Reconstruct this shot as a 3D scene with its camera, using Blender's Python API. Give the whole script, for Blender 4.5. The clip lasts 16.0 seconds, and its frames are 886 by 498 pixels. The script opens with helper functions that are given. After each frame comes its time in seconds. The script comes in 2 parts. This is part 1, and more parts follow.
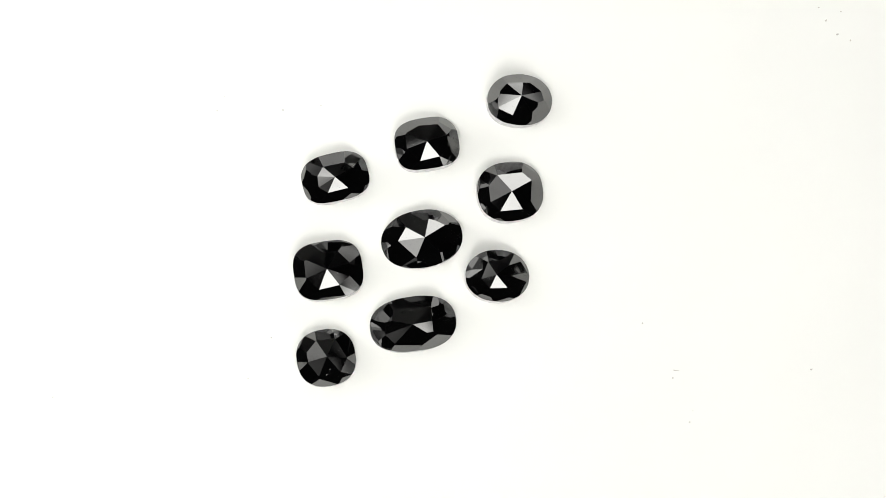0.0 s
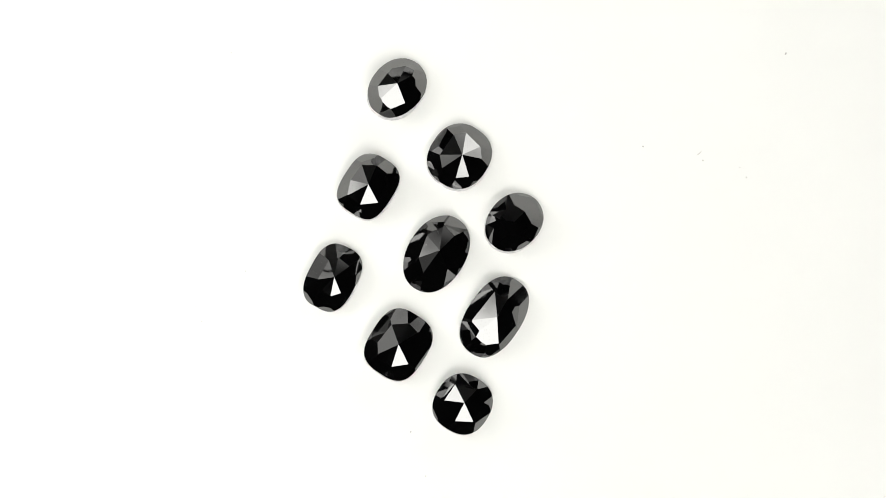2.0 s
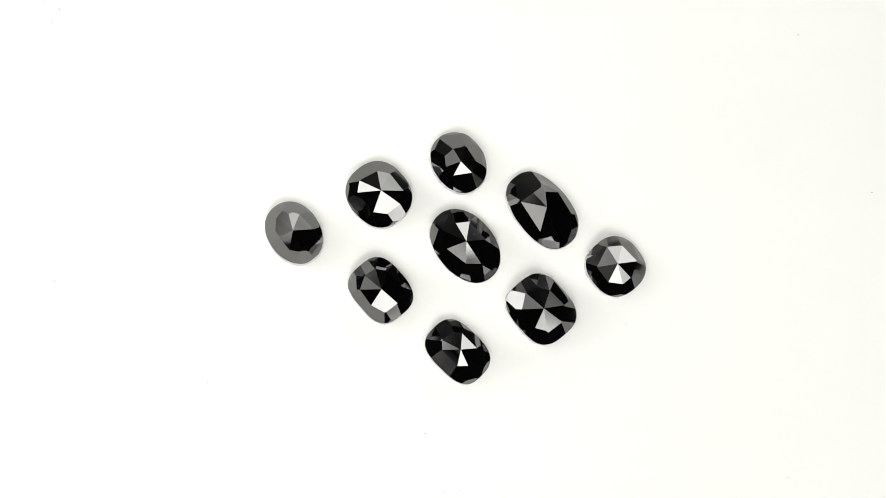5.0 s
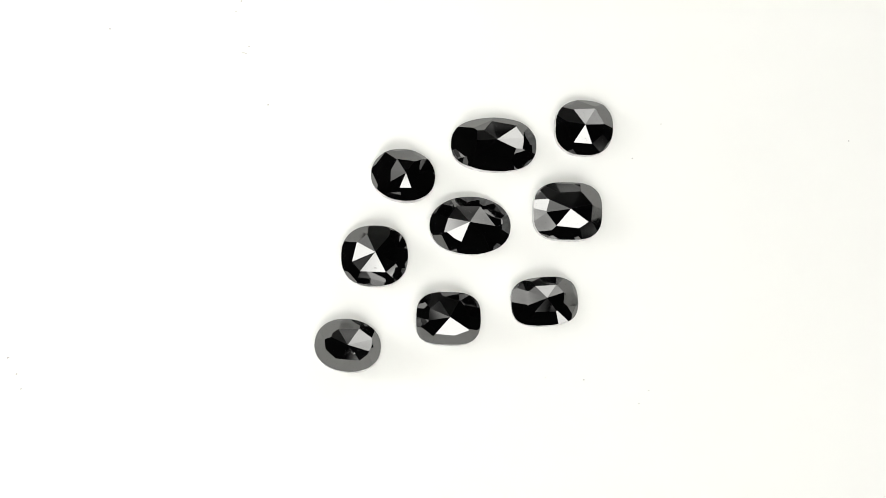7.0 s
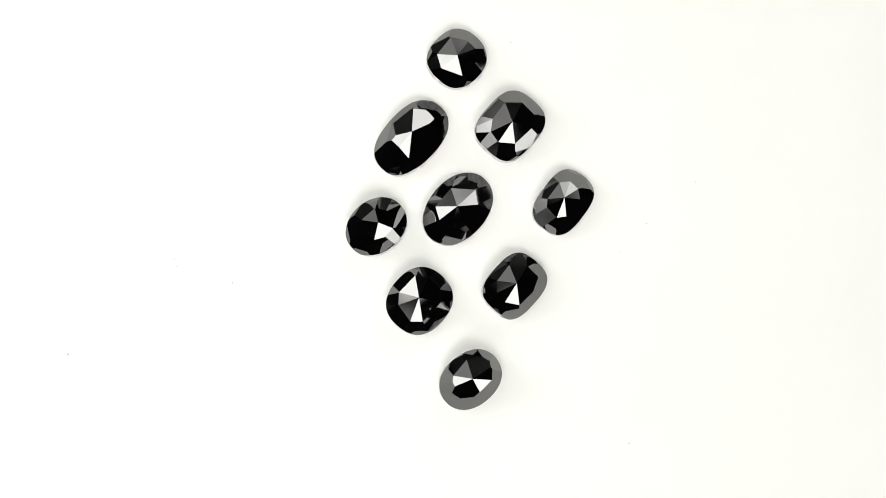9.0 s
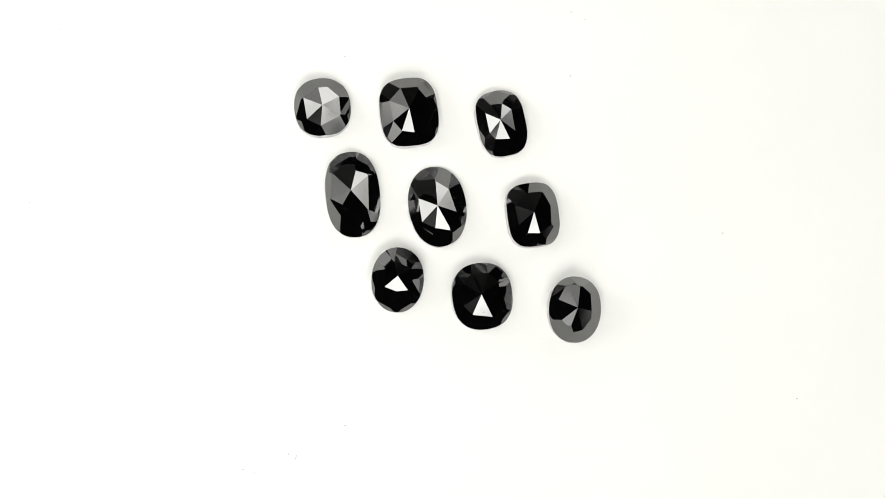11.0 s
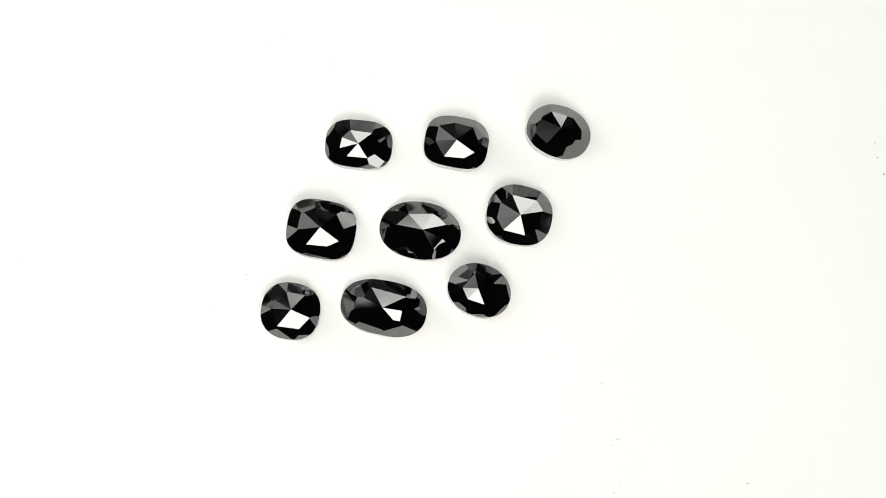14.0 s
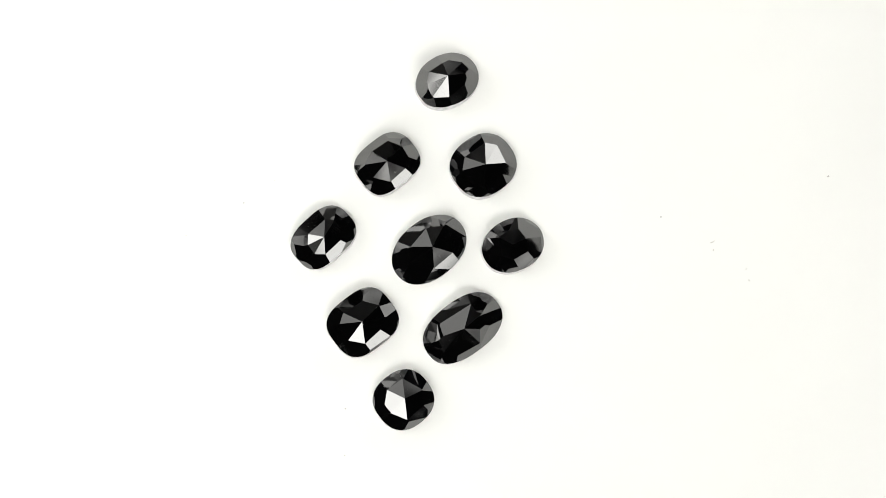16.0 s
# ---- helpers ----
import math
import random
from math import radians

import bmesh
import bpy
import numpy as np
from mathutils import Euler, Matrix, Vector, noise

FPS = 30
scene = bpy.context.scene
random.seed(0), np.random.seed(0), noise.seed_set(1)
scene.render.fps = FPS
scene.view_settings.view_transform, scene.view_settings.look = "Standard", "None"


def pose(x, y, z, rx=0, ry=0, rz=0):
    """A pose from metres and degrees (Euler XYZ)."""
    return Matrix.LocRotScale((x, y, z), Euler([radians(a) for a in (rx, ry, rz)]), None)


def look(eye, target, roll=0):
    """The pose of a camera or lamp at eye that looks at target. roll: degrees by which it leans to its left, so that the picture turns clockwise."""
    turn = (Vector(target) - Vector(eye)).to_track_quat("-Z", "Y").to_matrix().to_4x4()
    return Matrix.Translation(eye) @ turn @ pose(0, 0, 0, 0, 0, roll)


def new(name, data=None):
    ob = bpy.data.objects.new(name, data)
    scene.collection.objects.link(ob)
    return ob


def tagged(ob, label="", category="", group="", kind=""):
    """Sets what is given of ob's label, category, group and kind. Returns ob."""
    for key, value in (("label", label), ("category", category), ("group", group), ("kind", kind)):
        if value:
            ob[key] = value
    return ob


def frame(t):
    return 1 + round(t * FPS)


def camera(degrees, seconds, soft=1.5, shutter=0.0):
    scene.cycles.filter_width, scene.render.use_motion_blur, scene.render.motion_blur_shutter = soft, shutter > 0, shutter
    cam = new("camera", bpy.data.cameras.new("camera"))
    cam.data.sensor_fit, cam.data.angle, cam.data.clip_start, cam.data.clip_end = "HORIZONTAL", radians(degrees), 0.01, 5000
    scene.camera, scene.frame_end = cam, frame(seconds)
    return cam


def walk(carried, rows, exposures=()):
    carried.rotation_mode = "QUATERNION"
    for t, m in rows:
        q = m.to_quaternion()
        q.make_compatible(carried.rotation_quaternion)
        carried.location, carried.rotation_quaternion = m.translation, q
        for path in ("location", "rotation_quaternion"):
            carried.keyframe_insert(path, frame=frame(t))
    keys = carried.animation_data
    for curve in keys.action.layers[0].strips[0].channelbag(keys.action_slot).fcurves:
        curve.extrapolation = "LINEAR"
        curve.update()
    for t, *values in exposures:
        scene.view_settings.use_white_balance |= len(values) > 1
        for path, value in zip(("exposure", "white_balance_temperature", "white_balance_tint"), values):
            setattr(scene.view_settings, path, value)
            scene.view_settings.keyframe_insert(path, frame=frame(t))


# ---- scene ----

# ---- camera: stands still above the turntable, leaning six degrees ----
MM = 0.001
cam = camera(25.25, 16.0, soft=0.45)
AHEAD = Vector((0.04692, 0.09764, -0.99412)).normalized()
UPWARD = Vector((-0.0023, 0.99522, 0.09764))
SIDE = AHEAD.cross(UPWARD).normalized()
UPWARD = SIDE.cross(AHEAD).normalized()
STAND = Matrix.Translation((-0.00924, -0.02055, 0.19118)) @ Matrix((SIDE, UPWARD, -AHEAD)).transposed().to_4x4()
walk(cam, [(0.0, STAND), (16.0, STAND)])

# the turntable's angle in degrees at a few seconds; it runs at about 24 degrees a second
SPIN = [(0.0, 0.0), (1.5, 36.32), (3.5, 84.67), (7.0, 169.58), (9.0, 219.03), (11.5, 280.18), (12.5, 304.72), (14.0, 340.72), (14.5, 352.5), (16.0, 388.98)]


def spin(t):
    """The turntable's angle at t seconds, along a smooth curve through SPIN."""
    xs, ys = [s[0] for s in SPIN], [s[1] for s in SPIN]
    k = max(0, min(len(xs) - 2, sum(x <= t for x in xs) - 1))

    def rate(j):
        lo, hi = max(0, j - 1), min(len(xs) - 1, j + 1)
        return (ys[hi] - ys[lo]) / (xs[hi] - xs[lo])

    h = xs[k + 1] - xs[k]
    u = (t - xs[k]) / h
    return ((1 + 2 * u) * (1 - u) ** 2 * ys[k] + u * (1 - u) ** 2 * h * rate(k)
            + u * u * (3 - 2 * u) * ys[k + 1] + u * u * (u - 1) * h * rate(k + 1))


# ---- world: a dark room, lit by lamps alone ----
world = bpy.data.worlds.new("world")
scene.world = world
world.use_nodes = True
world.node_tree.nodes["Background"].inputs["Color"].default_value = (0.01, 0.01, 0.011, 1)
world.node_tree.nodes["Background"].inputs["Strength"].default_value = 0.2
scene.view_settings.exposure = 0.0


# ---- materials ----
def material(name, colour, rough, ior=1.45, metal=0.0):
    m = bpy.data.materials.new(name)
    m.use_nodes = True
    b = m.node_tree.nodes["Principled BSDF"]
    b.inputs["Base Color"].default_value = (*colour, 1)
    b.inputs["Roughness"].default_value = rough
    b.inputs["IOR"].default_value = ior
    b.inputs["Metallic"].default_value = metal
    return m, m.node_tree, b


def node(tree, kind, **inputs):
    n = tree.nodes.new(kind)
    for key, value in inputs.items():
        n.inputs[key.replace("_", " ")].default_value = value
    return n


def ramp(tree, source, lo, hi, first, last):
    r = tree.nodes.new("ShaderNodeValToRGB")
    r.color_ramp.elements[0].position, r.color_ramp.elements[1].position = lo, hi
    r.color_ramp.elements[0].color, r.color_ramp.elements[1].color = (*first, 1), (*last, 1)
    tree.links.new(source, r.inputs["Fac"])
    return r.outputs["Color"]


def diamond_material(name, polish):
    """Opaque black diamond: the high index gives the strong, colourless gloss; pits and polish lines break it up."""
    m, tree, b = material(name, (0.0008, 0.0008, 0.0009), polish, 2.2)
    place = tree.nodes.new("ShaderNodeTexCoord").outputs["Object"]
    haze = node(tree, "ShaderNodeTexNoise", Scale=600.0, Detail=3.0)
    tree.links.new(place, haze.inputs["Vector"])
    tree.links.new(ramp(tree, haze.outputs["Fac"], 0.4, 0.75, (polish,) * 3, (polish + 0.05,) * 3), b.inputs["Roughness"])
    pits = node(tree, "ShaderNodeTexNoise", Scale=2200.0, Detail=4.0, Roughness=0.7)
    tree.links.new(place, pits.inputs["Vector"])
    bump = node(tree, "ShaderNodeBump", Strength=0.10, Distance=0.00002)
    tree.links.new(ramp(tree, pits.outputs["Fac"], 0.23, 0.33, (0, 0, 0), (1, 1, 1)), bump.inputs["Height"])
    bend = node(tree, "ShaderNodeTexNoise", Scale=320.0, Detail=0.0)
    tree.links.new(place, bend.inputs["Vector"])
    swell = node(tree, "ShaderNodeBump", Strength=1.0, Distance=0.00003)
    tree.links.new(bend.outputs["Fac"], swell.inputs["Height"])
    tree.links.new(swell.outputs["Normal"], bump.inputs["Normal"])
    tree.links.new(bump.outputs["Normal"], b.inputs["Normal"])
    return m


BLACK = diamond_material("black_diamond", 0.02)
# girdle: mottled pale base colour stands in for the white platter mirrored there
PALE_EDGE, tree, b = material("reflection_toned_girdle", (0.32, 0.32, 0.33), 0.35, 2.0)
place = tree.nodes.new("ShaderNodeTexCoord").outputs["Object"]
mottle = node(tree, "ShaderNodeTexNoise", Scale=1800.0, Detail=3.0)
tree.links.new(place, mottle.inputs["Vector"])
tree.links.new(ramp(tree, mottle.outputs["Fac"], 0.35, 0.65, (0.34, 0.34, 0.35), (0.6, 0.6, 0.61)), b.inputs["Base Color"])

SHEET, tree, b = material("white_sheet", (0.752, 0.752, 0.729), 0.6)
place = tree.nodes.new("ShaderNodeTexCoord").outputs["Object"]
soft = node(tree, "ShaderNodeTexNoise", Scale=45.0, Detail=4.0)
tree.links.new(place, soft.inputs["Vector"])
tree.links.new(ramp(tree, soft.outputs["Fac"], 0.3, 0.7, (0.742, 0.742, 0.719), (0.762, 0.762, 0.739)), b.inputs["Base Color"])
grain = node(tree, "ShaderNodeTexNoise", Scale=2500.0, Detail=3.0)
tree.links.new(place, grain.inputs["Vector"])
bump = node(tree, "ShaderNodeBump", Strength=0.04, Distance=0.00005)
tree.links.new(grain.outputs["Fac"], bump.inputs["Height"])
tree.links.new(bump.outputs["Normal"], b.inputs["Normal"])

TABLE, tree, b = material("dark_laminate", (0.05, 0.05, 0.05), 0.5)
WALL, tree, b = material("dark_wall", (0.03, 0.03, 0.032), 0.9)
PALE_WALL, tree, b = material("pale_wall", (0.75, 0.75, 0.73), 0.9)
HOUSING, tree, b = material("black_plastic", (0.02, 0.02, 0.02), 0.5)
DUST, tree, b = material("grey_dust", (0.48, 0.46, 0.42), 0.9)
DUST_DARK, tree, b = material("dark_dust", (0.42, 0.41, 0.39), 0.9)


def glow(name, strength, half, edge, least=0.0, colour=(1.0, 0.994, 0.955)):
    """A diffuser that glows evenly and falls off over a soft edge; half and edge are (across, up) in metres."""
    m = bpy.data.materials.new(name)
    m.use_nodes = True
    tree = m.node_tree
    tree.nodes.remove(tree.nodes["Principled BSDF"])
    split = tree.nodes.new("ShaderNodeSeparateXYZ")
    tree.links.new(tree.nodes.new("ShaderNodeTexCoord").outputs["Object"], split.inputs[0])
    falls = []
    for axis in (0, 1):
        size = tree.nodes.new("ShaderNodeMath")
        size.operation = "ABSOLUTE"
        tree.links.new(split.outputs[axis], size.inputs[0])
        fall = tree.nodes.new("ShaderNodeMapRange")
        fall.interpolation_type = "SMOOTHSTEP"
        fall.inputs["From Min"].default_value, fall.inputs["From Max"].default_value = half[axis] - 2 * edge[axis], half[axis]
        fall.inputs["To Min"].default_value, fall.inputs["To Max"].default_value = 1.0, 0.0
        tree.links.new(size.outputs[0], fall.inputs["Value"])
        falls.append(fall.outputs["Result"])
    both = tree.nodes.new("ShaderNodeMath")
    both.operation = "MULTIPLY"
    tree.links.new(falls[0], both.inputs[0])
    tree.links.new(falls[1], both.inputs[1])
    scale = tree.nodes.new("ShaderNodeMapRange")
    scale.inputs["To Min"].default_value, scale.inputs["To Max"].default_value = least, strength
    tree.links.new(both.outputs[0], scale.inputs["Value"])
    e = node(tree, "ShaderNodeEmission", Color=(*colour, 1))
    tree.links.new(scale.outputs["Result"], e.inputs["Strength"])
    tree.links.new(e.outputs[0], tree.nodes["Material Output"].inputs["Surface"])
    return m


# ---- building blocks ----
def part(name, bm, mat, parent=None, label=""):
    mesh = bpy.data.meshes.new(name)
    bm.to_mesh(mesh)
    bm.free()
    mesh.materials.append(mat)
    ob = new(name, mesh)
    ob.parent = parent
    return tagged(ob, label)


def box(lo, hi, bevel=0.0):
    bm = bmesh.new()
    bmesh.ops.create_cube(bm, size=1)
    for v in bm.verts:
        v.co = [l + (c + 0.5) * (h - l) for c, l, h in zip(v.co, lo, hi)]
    if bevel:
        bmesh.ops.bevel(bm, geom=bm.edges[:], offset=bevel, segments=2, profile=0.5, affect="EDGES")
    return bm


def lathe(profile, steps):
    """A round body from (radius, height) pairs, closed on the axis at both ends."""
    bm = bmesh.new()
    loops = [[bm.verts.new((r * math.cos(k * math.tau / steps), r * math.sin(k * math.tau / steps), z)) for k in range(steps)] for r, z in profile]
    for low, high in zip(loops, loops[1:]):
        for k in range(steps):
            bm.faces.new((low[k], low[(k + 1) % steps], high[(k + 1) % steps], high[k]))
    bm.faces.new(loops[0][::-1]), bm.faces.new(loops[-1])
    return bm


# ---- the room ----
W, TOP = 1.3, 1.4
FLOOR_Z = -0.80
for name, lo, hi in (("floor", (-W, -W, FLOOR_Z - 0.1), (W, W, FLOOR_Z)), ("ceiling", (-W, -W, TOP), (W, W, TOP + 0.1)),
                     ("wall_north", (-W, 1.06, FLOOR_Z), (W, 1.16, TOP)), ("wall_south", (-W, -W - 0.1, FLOOR_Z), (W, -W, TOP)),
                     ("wall_east", (W, -W - 0.1, FLOOR_Z), (W + 0.1, 1.16, TOP)), ("wall_west", (-W - 0.1, -W - 0.1, FLOOR_Z), (-W, 1.16, TOP))):
    # the unseen north wall is pale and near, to brighten facets that face it
    pale = name == "wall_north"
    tagged(part(name, box(lo, hi), PALE_WALL if pale else WALL), "plain unseen matt wall, made pale to reflect grey in the facets" if pale else "plain dark matt surface of the unlit studio", name.split("_")[0], kind="structure")

table = tagged(new("table"), "dark laminate table under the turntable", "table")
part("tabletop", box((-0.6, -0.45, -0.075), (0.6, 0.45, -0.045), 0.003), TABLE, table)
for sx in (-1, 1):
    for sy in (-1, 1):
        part("leg", box((sx * 0.55 - 0.025, sy * 0.4 - 0.025, FLOOR_Z), (sx * 0.55 + 0.025, sy * 0.4 + 0.025, -0.075), 0.002), TABLE, table)

# ---- the turntable ----
turntable = tagged(new("turntable"), "white matt photo turntable with fine dust on its platter", "turntable")
part("motor_base", lathe([(0.075, -0.045), (0.08, -0.042), (0.08, -0.02), (0.076, -0.012)], 64), HOUSING, turntable, "black round motor base")
platter = part("platter", lathe([(0.157, -0.012), (0.16, -0.0105), (0.16, -0.0015), (0.1585, 0.0)], 160), SHEET, turntable, "plain white turning disc")


# ---- unseen light panels; all but the last fitted to the facets' reflections ----
def light_panel(azimuth, height, away, half, edge, strength, least=0.0):
    """A glowing panel hung from the ceiling that faces the platter. azimuth and height are degrees, as seen from there;
    half and edge are the diffuser's half size and soft edge, across and up."""
    az, el = radians(azimuth), radians(height)
    eye = Vector((math.cos(az) * math.cos(el), math.sin(az) * math.cos(el), math.sin(el))) * away
    lamp = tagged(new("light_panel"), "unseen glowing white panel in a black housing, hung from the ceiling", "lamp", "panel lamps")
    lamp.matrix_world = look(eye, (0.0, 0.0, 0.0))
    w, t = half
    rim = 0.002
    part("housing", box((-w - rim, -t - rim, 0.003), (w + rim, t + rim, 0.02), 0.001), HOUSING, lamp)
    bm = bmesh.new()
    bm.faces.new([bm.verts.new(c) for c in ((-w, -t, 0), (-w, t, 0), (w, t, 0), (w, -t, 0))])
    part("diffuser", bm, glow("diffuser", strength, half, edge, least), lamp, "glowing white diffuser")
    rod = lathe([(0.004, 0.02), (0.004, 0.04)], 12)
    top = lamp.matrix_world.inverted() @ Vector((eye.x * 1.1, eye.y * 1.1, TOP))
    for v in rod.verts:
        if v.co.z > 0.03:
            v.co = v.co - Vector((0, 0, 0.04)) + top
    part("rod", rod, HOUSING, lamp)
    return lamp


light_panel(-98.0, 47.1, 0.60, (0.146, 0.183), (0.026, 0.018), 7.09)
light_panel(-64.9, 51.7, 0.60, (0.157, 0.178), (0.029, 0.018), 7.09)
light_panel(166.9, 31.3, 0.20, (0.060, 0.061), (0.011, 0.015), 6.53, least=1.1)
# dim glowing stand-in for a grey patch that left-facing facets reflect
light_panel(150.0, 35.5, 0.30, (0.132, 0.153), (0.015, 0.027), 1.10)
light_panel(56.5, 23.9, 0.75, (0.594, 0.196), (0.111, 0.094), 5.23)
light_panel(-44.8, 13.3, 0.50, (0.084, 0.067), (0.025, 0.022), 5.16)
light_panel(-137.3, 27.0, 0.40, (0.094, 0.065), (0.016, 0.030), 2.69)
light_panel(152.7, 70.0, 0.25, (0.043, 0.039), (0.011, 0.010), 5.17)
# two more dim stand-ins, added for grey reflections; neither is a known lamp
light_panel(85.2, 10.9, 0.90, (0.427, 0.090), (0.065, 0.027), 1.09)
light_panel(-136.9, 37.2, 0.50, (0.127, 0.086), (0.022, 0.020), 0.26)
# added fill panel beside the lens: brightens the platter and weakens the stones' shadows
light_panel(178, 76, 0.17, (0.025, 0.025), (0.003, 0.003), 8.5)


# ---- the stones ----
def outline(size, square, turn, grow=0.0, steps=64):
    pts = []
    for k in range(steps):
        u = (k + 0.5) * math.tau / steps
        c, s = math.cos(u), math.sin(u)
        x = (size[0] + grow) * math.copysign(abs(c) ** (2 / square), c)
        y = (size[1] + grow) * math.copysign(abs(s) ** (2 / square), s)
        a = radians(turn)
        pts.append((x * math.cos(a) - y * math.sin(a), x * math.sin(a) + y * math.cos(a)))
    return pts


def reach(size, square, turn, start, azimuth):
    """How far it is from start to the outline along an azimuth."""
    a, r = radians(azimuth), 0.0
    t = radians(turn)
    while r < 9:
        r += 0.02
        x, y = start[0] + r * math.cos(a), start[1] + r * math.sin(a)
        p, q = x * math.cos(t) + y * math.sin(t), -x * math.sin(t) + y * math.cos(t)
        if abs(p / size[0]) ** square + abs(q / size[1]) ** square >= 1:
            break
    return r


def cut(bm, point, normal):
    """Grinds one facet: takes away all that lies beyond the plane and closes the body."""
    got = bmesh.ops.bisect_plane(bm, geom=bm.verts[:] + bm.edges[:] + bm.faces[:], dist=1e-5, plane_co=point, plane_no=normal, clear_outer=True)
    rim = [g for g in got["geom_cut"] if isinstance(g, bmesh.types.BMEdge)]
    if len(rim) > 2:
        bmesh.ops.contextual_create(bm, geom=rim)


def upright(normal):
    normal = normal.normalized()
    return normal if normal.z > 0 else -normal


def height(point, normal, x, y):
    """How high a plane lies over a place."""
    return point.z - (normal.x * (x - point.x) + normal.y * (y - point.y)) / normal.z


def lowest(rim, peak, azimuth, spread, point, normal):
    """The least height at which a plane meets the outline within some degrees of an azimuth."""
    low = 9.0
    for x, y in rim:
        a = math.degrees(math.atan2(y - peak.y, x - peak.x))
        if abs((a - azimuth + 180) % 360 - 180) < spread:
            low = min(low, height(point, normal, x, y))
    return low


def black_diamond(size, turn, square, apex, ring, belt, tips, label):
    """A rose-cut stone, in millimetres: facets from the apex to a ring of corners (azimuth, radius, drop per run),
    and below the ring a belt of facets ground at the given slopes, those under the corners at the slopes in tips."""
    thing = tagged(new("black_diamond"), label, "gemstone", "nine rose-cut stones")
    rim, fine = outline(size, square, turn), outline(size, square, turn, steps=160)
    bm = bmesh.new()
    tall = apex[2] + 0.3
    lows = [bm.verts.new((x, y, 0)) for x, y in outline(size, square, turn)]
    highs = [bm.verts.new((x, y, tall)) for x, y in outline(size, square, turn, -0.15)]
    n = len(lows)
    for k in range(n):
        bm.faces.new((lows[k], lows[(k + 1) % n], highs[(k + 1) % n], highs[k]))
    bm.faces.new(lows[::-1]), bm.faces.new(highs)
    peak = Vector(apex)
    corners = [peak + Vector((r * math.cos(radians(a)), r * math.sin(radians(a)), -r * drop)) for a, r, drop in ring]
    planes, small = [], []
    m = len(ring)
    for k in range(m):
        p, q = corners[k], corners[(k + 1) % m]
        planes.append((peak, upright((p - peak).cross(q - peak))))
        # the wide belt facet under the edge from corner to corner
        mid, along = (p + q) / 2, q - p
        a = math.degrees(math.atan2(mid.y - peak.y, mid.x - peak.x))
        slope = belt[k]
        while True:
            steep = math.tan(radians(slope))
            bend = math.acos(max(-1.0, min(1.0, -along.z / (steep * along.xy.length))))
            turns = [math.atan2(along.y, along.x) + bend, math.atan2(along.y, along.x) - bend]
            face = max(turns, key=lambda u: math.cos(u - radians(a)))
            normal = upright(Vector((steep * math.cos(face), steep * math.sin(face), 1)))
            if slope < 20 or lowest(rim, peak, a, 14, p, normal) > 0.14:
                break
            slope -= 1
        planes.append((p, normal))
    # a three-sided facet that opens from each corner down to the girdle
    for k in range(m):
        a, r, drop = ring[k]
        if not tips[k]:
            continue
        a += (2, -3, 1, -2)[k % 4]
        room = reach(size, square, turn, apex, a) - r
        # it opens at the corner, or a little below, so that the wide facets keep about half of the girdle
        for step in range(24):
            steep = math.tan(radians(tips[k] - 0.5 * min(step, 6)))
            normal = upright(Vector((steep * math.cos(radians(a)), steep * math.sin(radians(a)), 1)))
            d = r + room * max(0, step - 6) * 0.04
            at = peak + Vector((d * math.cos(radians(a)), d * math.sin(radians(a)), 0))
            at.z = min(height(p, n, at.x, at.y) for p, n in planes)
            taken = sum(height(at, normal, x, y) < min(height(p, n, x, y) for p, n in planes) for x, y in fine)
            if taken < (0.52, 0.64, 0.46)[k % 3] * len(fine) / m and lowest(rim, peak, a, 12, at, normal) > 0.15:
                break
        small.append((at, normal))
    planes += small
    # nicks and small naturals along the girdle
    dice = random.Random(round(apex[0] * 1000) + m)
    for k in range(4):
        a = dice.uniform(0, 360)
        d = reach(size, square, turn, apex, a) - dice.uniform(0.10, 0.28)
        at = peak + Vector((d * math.cos(radians(a)), d * math.sin(radians(a)), 0))
        at.z = min(height(p, n, at.x, at.y) for p, n in planes)
        steep, a = math.tan(radians(dice.uniform(50, 66))), radians(a + dice.uniform(-16, 16))
        nick = upright(Vector((steep * math.cos(a), steep * math.sin(a), 1)))
        if lowest(rim, peak, math.degrees(a), 14, at, nick) > 0.2:
            planes.append((at, nick))
    for point, normal in planes:
        cut(bm, point, normal)
    bm.normal_update()
    for v in bm.verts:
        v.co *= MM
    edge = bm.copy()
    bmesh.ops.delete(bm, geom=[f for f in bm.faces if f.normal.z < 0.3], context="FACES")
    bmesh.ops.delete(edge, geom=[f for f in edge.faces if f.normal.z >= 0.3], context="FACES")
    part("crown", bm, BLACK, thing, "faceted mirror-black crown")
    part("girdle", edge, PALE_EDGE, thing, "shining girdle edge, the white platter's reflection put into its pale colour")
    return thing


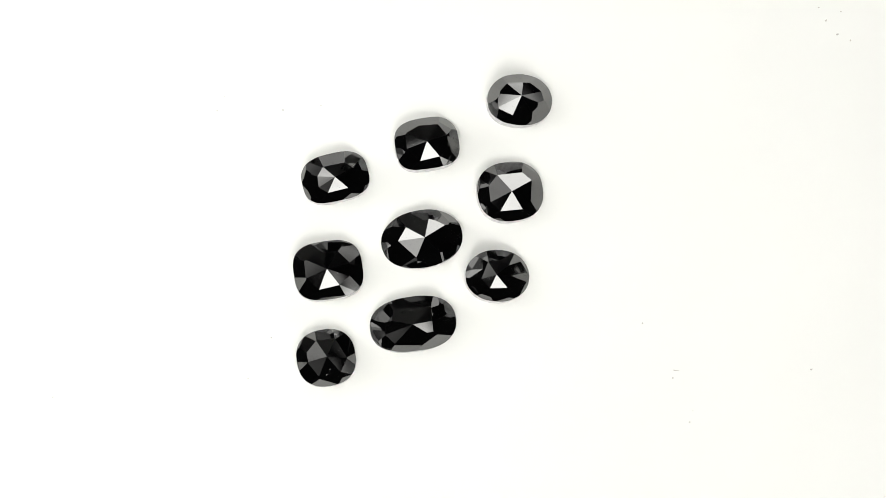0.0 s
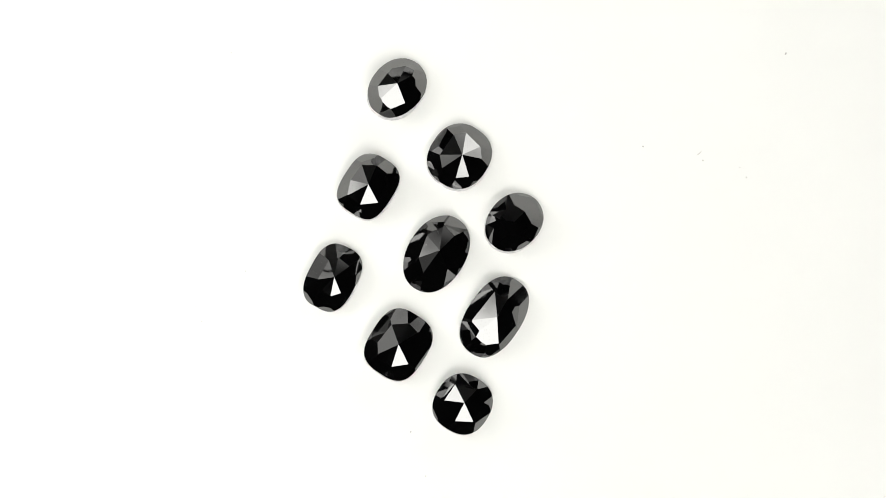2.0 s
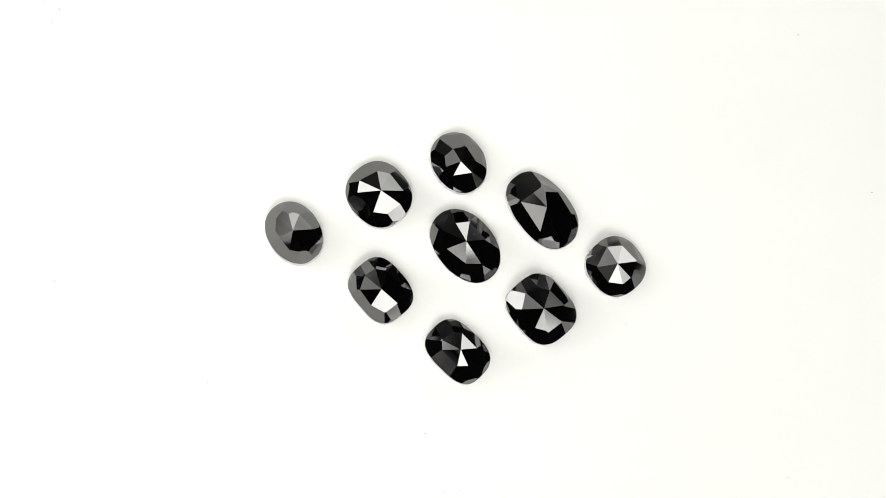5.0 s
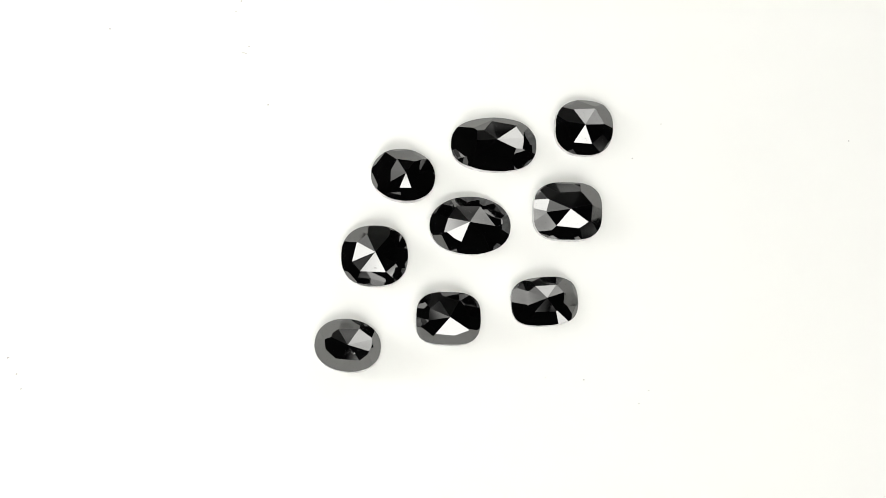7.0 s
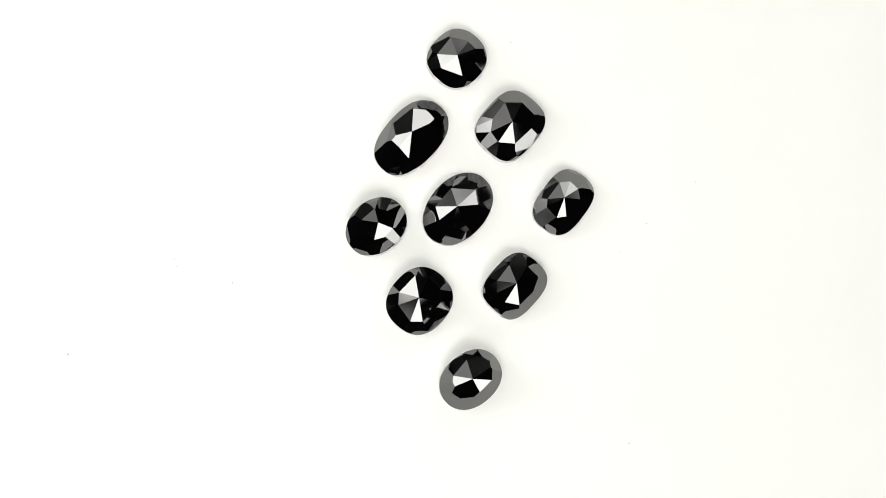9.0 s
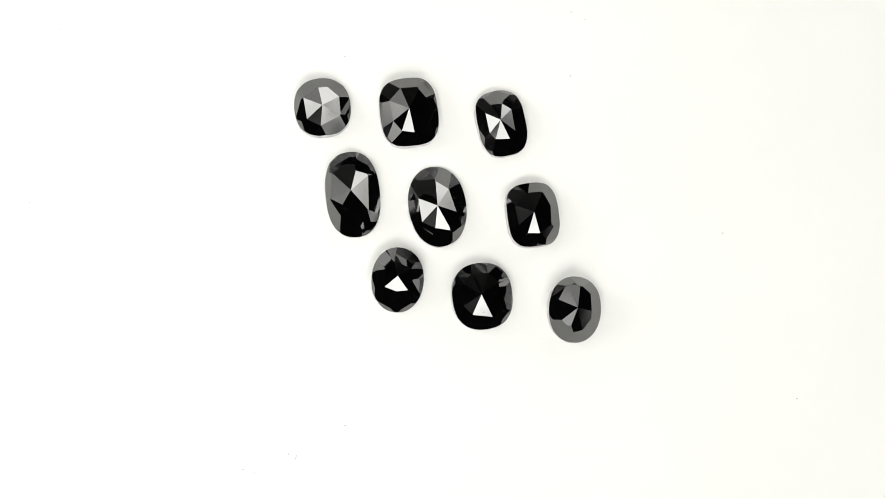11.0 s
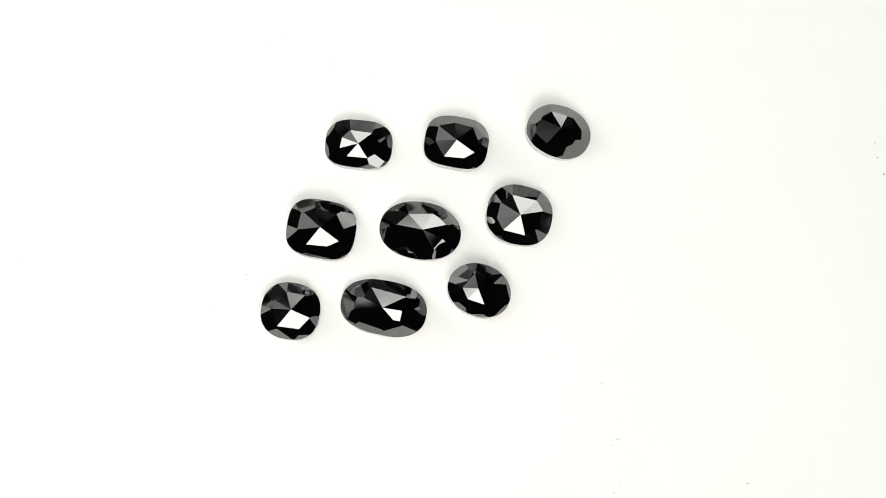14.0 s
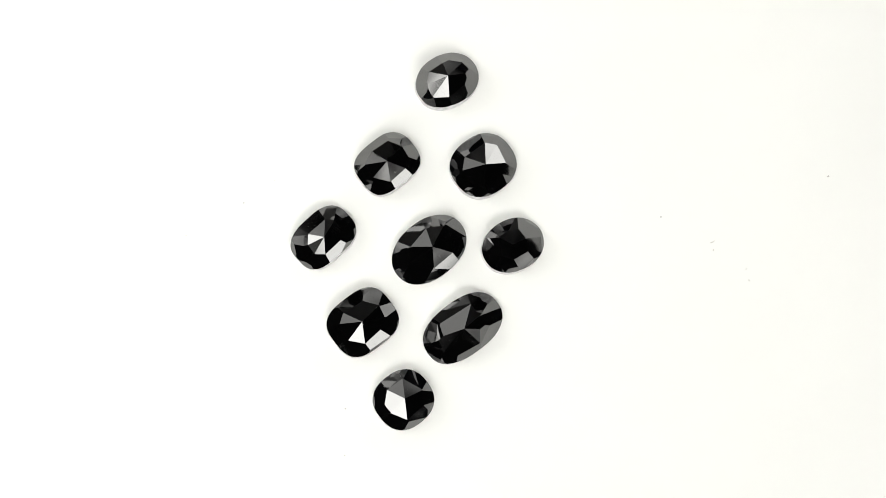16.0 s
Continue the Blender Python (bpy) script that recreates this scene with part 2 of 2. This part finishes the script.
STONES = []
STONES.append(dict(at=(-10.69, 5.08), size=(3.29, 2.40), turn=14.1, square=2.86, apex=(-0.01, -0.21, 2.83), belt=(39.6, 42, 37, 37, 42, 42, 42, 41), tips=(0, 46, 46, 39.6, 46, 45, 45, 0),
                   ring=[(-11, 1.84, 0.450), (31, 2.00, 0.409), (59, 1.76, 0.413), (138, 1.60, 0.439), (175, 1.70, 0.446), (-150, 1.82, 0.476), (-115, 1.60, 0.451), (-37, 1.59, 0.454)],
                   label="rounded-oblong black rose-cut diamond lying on the white platter"))
STONES.append(dict(at=(-1.80, 8.41), size=(3.16, 2.59), turn=9.4, square=3.00, apex=(-0.07, -0.03, 2.83), belt=(42, 50, 49.5, 42, 42, 42, 42, 43.5), tips=(46.5, 51.5, 51, 46, 45, 45, 46, 48),
                   ring=[(19, 2.10, 0.263), (59, 2.08, 0.334), (115, 1.79, 0.380), (158, 2.25, 0.333), (-161, 2.02, 0.356), (-109, 1.96, 0.305), (-48, 1.87, 0.303), (-14, 2.10, 0.256)],
                   label="cushion-shaped black rose-cut diamond lying on the white platter"))
STONES.append(dict(at=(7.26, 12.73), size=(3.23, 2.58), turn=1.7, square=2.16, apex=(-0.01, 0.05, 3.43), belt=(53, 54, 54, 52, 43, 44, 52, 53), tips=(56, 57, 57, 55, 48, 49, 54, 56),
                   ring=[(18, 2.19, 0.703), (71, 1.53, 0.444), (138, 1.86, 0.205), (174, 2.42, 0.175), (-156, 2.53, 0.410), (-114, 1.92, 0.558), (-50, 1.80, 0.674), (-12, 2.18, 0.538)],
                   label="greyish oval black rose-cut diamond lying on the white platter"))
STONES.append(dict(at=(6.29, 3.75), size=(3.26, 2.98), turn=9.1, square=2.37, apex=(0.01, -0.20, 2.93), belt=(42, 42, 42.5, 42, 42, 42, 43.5, 43.5), tips=(47, 46, 47, 46, 46, 46, 46, 46),
                   ring=[(31, 2.36, 0.491), (61, 2.27, 0.515), (129, 2.14, 0.373), (164, 2.27, 0.368), (-154, 2.23, 0.352), (-120, 2.18, 0.251), (-56, 1.97, 0.484), (-21, 2.05, 0.527)],
                   label="rounded cushion-shaped black rose-cut diamond lying on the white platter"))
STONES.append(dict(at=(-2.28, -0.87), size=(3.98, 2.84), turn=9.9, square=2.14, apex=(0.19, -0.08, 3.03), belt=(42, 42, 42, 42, 42, 42, 42), tips=(46.5, 47, 46, 47, 46, 48, 46),
                   ring=[(33, 2.69, 0.365), (78, 1.95, 0.572), (149, 2.07, 0.483), (-175, 2.55, 0.529), (-113, 1.99, 0.638), (-42, 2.06, 0.568), (-3, 2.08, 0.436)],
                   label="large oval black rose-cut diamond lying on the white platter"))
STONES.append(dict(at=(5.00, -4.48), size=(3.16, 2.58), turn=-0.8, square=2.10, apex=(-0.21, -0.03, 2.83), belt=(41.5, 42, 42, 42, 42, 42, 42), tips=(46, 46, 45, 45, 46, 46, 46),
                   ring=[(38, 1.66, 0.364), (77, 1.50, 0.343), (121, 1.50, 0.250), (-165, 1.50, 0.254), (-116, 1.43, 0.138), (-49, 1.64, 0.272), (-2, 1.47, 0.337)],
                   label="small oval black rose-cut diamond lying on the white platter"))
STONES.append(dict(at=(-11.35, -3.96), size=(3.38, 2.87), turn=8.9, square=2.96, apex=(-0.09, -0.03, 2.98), belt=(37, 42, 42, 42, 42, 38.5, 37, 37), tips=(39.6, 45, 45, 45, 46, 45, 40.4, 43),
                   ring=[(16, 2.30, 0.381), (60, 2.05, 0.405), (125, 1.99, 0.326), (156, 2.43, 0.242), (-156, 2.21, 0.258), (-111, 2.09, 0.335), (-51, 1.90, 0.421), (-16, 2.21, 0.365)],
                   label="broad cushion-shaped black rose-cut diamond lying on the white platter"))
STONES.append(dict(at=(-3.15, -9.11), size=(4.20, 2.67), turn=8.2, square=2.40, apex=(-0.10, -0.19, 3.08), belt=(42, 42, 42, 42, 42, 48.5, 48, 42), tips=(46, 47, 46, 46, 46, 49.5, 49, 46),
                   ring=[(11, 1.90, 0.204), (45, 2.53, 0.332), (136, 2.31, 0.624), (169, 2.70, 0.423), (-161, 2.80, 0.542), (-132, 2.45, 0.534), (-68, 2.06, 0.720), (-30, 2.36, 0.408)],
                   label="long oval black rose-cut diamond lying on the white platter"))
STONES.append(dict(at=(-11.51, -12.37), size=(2.88, 2.77), turn=9.1, square=2.39, apex=(0.09, 0.02, 2.83), belt=(42, 42, 42, 42, 42, 42, 42), tips=(47, 46, 46, 46, 45, 46, 47),
                   ring=[(-3, 1.93, 0.373), (67, 1.95, 0.432), (124, 1.88, 0.548), (167, 1.98, 0.514), (-165, 1.94, 0.347), (-112, 2.03, 0.402), (-48, 1.95, 0.513)],
                   label="small round black rose-cut diamond lying on the white platter"))

gems = []
for s in STONES:
    g = black_diamond(s["size"], s["turn"], s["square"], s["apex"], s["ring"], s["belt"], s["tips"], s["label"])
    g.location = (s["at"][0] * MM, s["at"][1] * MM, 0)
    gems.append((g, s["at"]))


# ---- dust on the platter ----
def dust_speck(at, long, wide, turn, mat, label):
    """A crumb or a short bent fibre, in millimetres, lying flat."""
    dice = random.Random(round(at[0] * 10) * 1000 + round(at[1] * 10))
    bm = bmesh.new()
    bmesh.ops.create_icosphere(bm, subdivisions=2, radius=0.5)
    high = min(0.1, wide * 0.6)
    for v in bm.verts:
        lump = 1 + dice.uniform(-0.25, 0.25)
        x, y, z = v.co.x * long * lump, v.co.y * wide * lump, v.co.z * high
        v.co = (x * MM, (y + 0.35 * x * x / max(long, 0.01)) * MM, max(0.0, z + high * 0.45) * MM)
    speck = tagged(part("dust_speck", bm, mat), label, "dust", "dust on the platter")
    specks.append((speck, at, turn))


specks = []
CRUMB, FIBRE = "tiny dark dust crumb on the white platter", "tiny pale grey fibre on the white platter"
CRUMBS = (
    ((19.2, -9.0), 0.16, 0.14, 20), ((35.7, -13.5), 0.26, 0.16, 0), ((39.0, 19.7), 0.26, 0.18, 30), ((-16.8, -10.4), 0.15, 0.13, 0),
    ((-15.8, 11.8), 0.16, 0.13, 0), ((15.1, 34.8), 0.18, 0.14, 70), ((-1.2, -40.2), 0.16, 0.13, 0), ((37.2, 22.4), 0.16, 0.13, 15),
    ((-37.6, -16.1), 0.15, 0.13, 0))
FIBRES = (
    ((22.4, -13.6), 0.60, 0.09, -5), ((22.1, -14.3), 0.18, 0.14, 60), ((23.7, -18.6), 0.20, 0.11, 80), ((24.0, -17.5), 0.14, 0.10, 0),
    ((40.3, 19.1), 0.22, 0.14, 80), ((-0.8, 27.2), 0.16, 0.14, 45), ((-12.1, 12.3), 0.12, 0.09, 10), ((-18.3, -38.1), 0.18, 0.12, 50),
    ((-22.2, 11.7), 0.18, 0.12, 35), ((37.9, 21.1), 0.24, 0.16, 40), ((39.4, 22.0), 0.18, 0.12, 0), ((-19.0, -14.3), 0.13, 0.10, 0),
    ((-21.5, 13.1), 0.14, 0.10, 0))
for at, long, wide, turn in CRUMBS:
    dust_speck(at, long, wide, turn, DUST_DARK, CRUMB)
for at, long, wide, turn in FIBRES:
    dust_speck(at, long, wide, turn, DUST, FIBRE)


def motions():
    times = [k * 0.25 for k in range(65)]
    walk(platter, [(t, pose(0, 0, 0, 0, 0, spin(t))) for t in times])
    for speck, at, turn in specks:
        walk(speck, [(t, pose(0, 0, 0, 0, 0, spin(t)) @ pose(at[0] * MM, at[1] * MM, 0, 0, 0, turn)) for t in times])
    for g, at in gems:
        walk(g, [(t, pose(0, 0, 0, 0, 0, spin(t)) @ pose(at[0] * MM, at[1] * MM, 0)) for t in times])


motions()
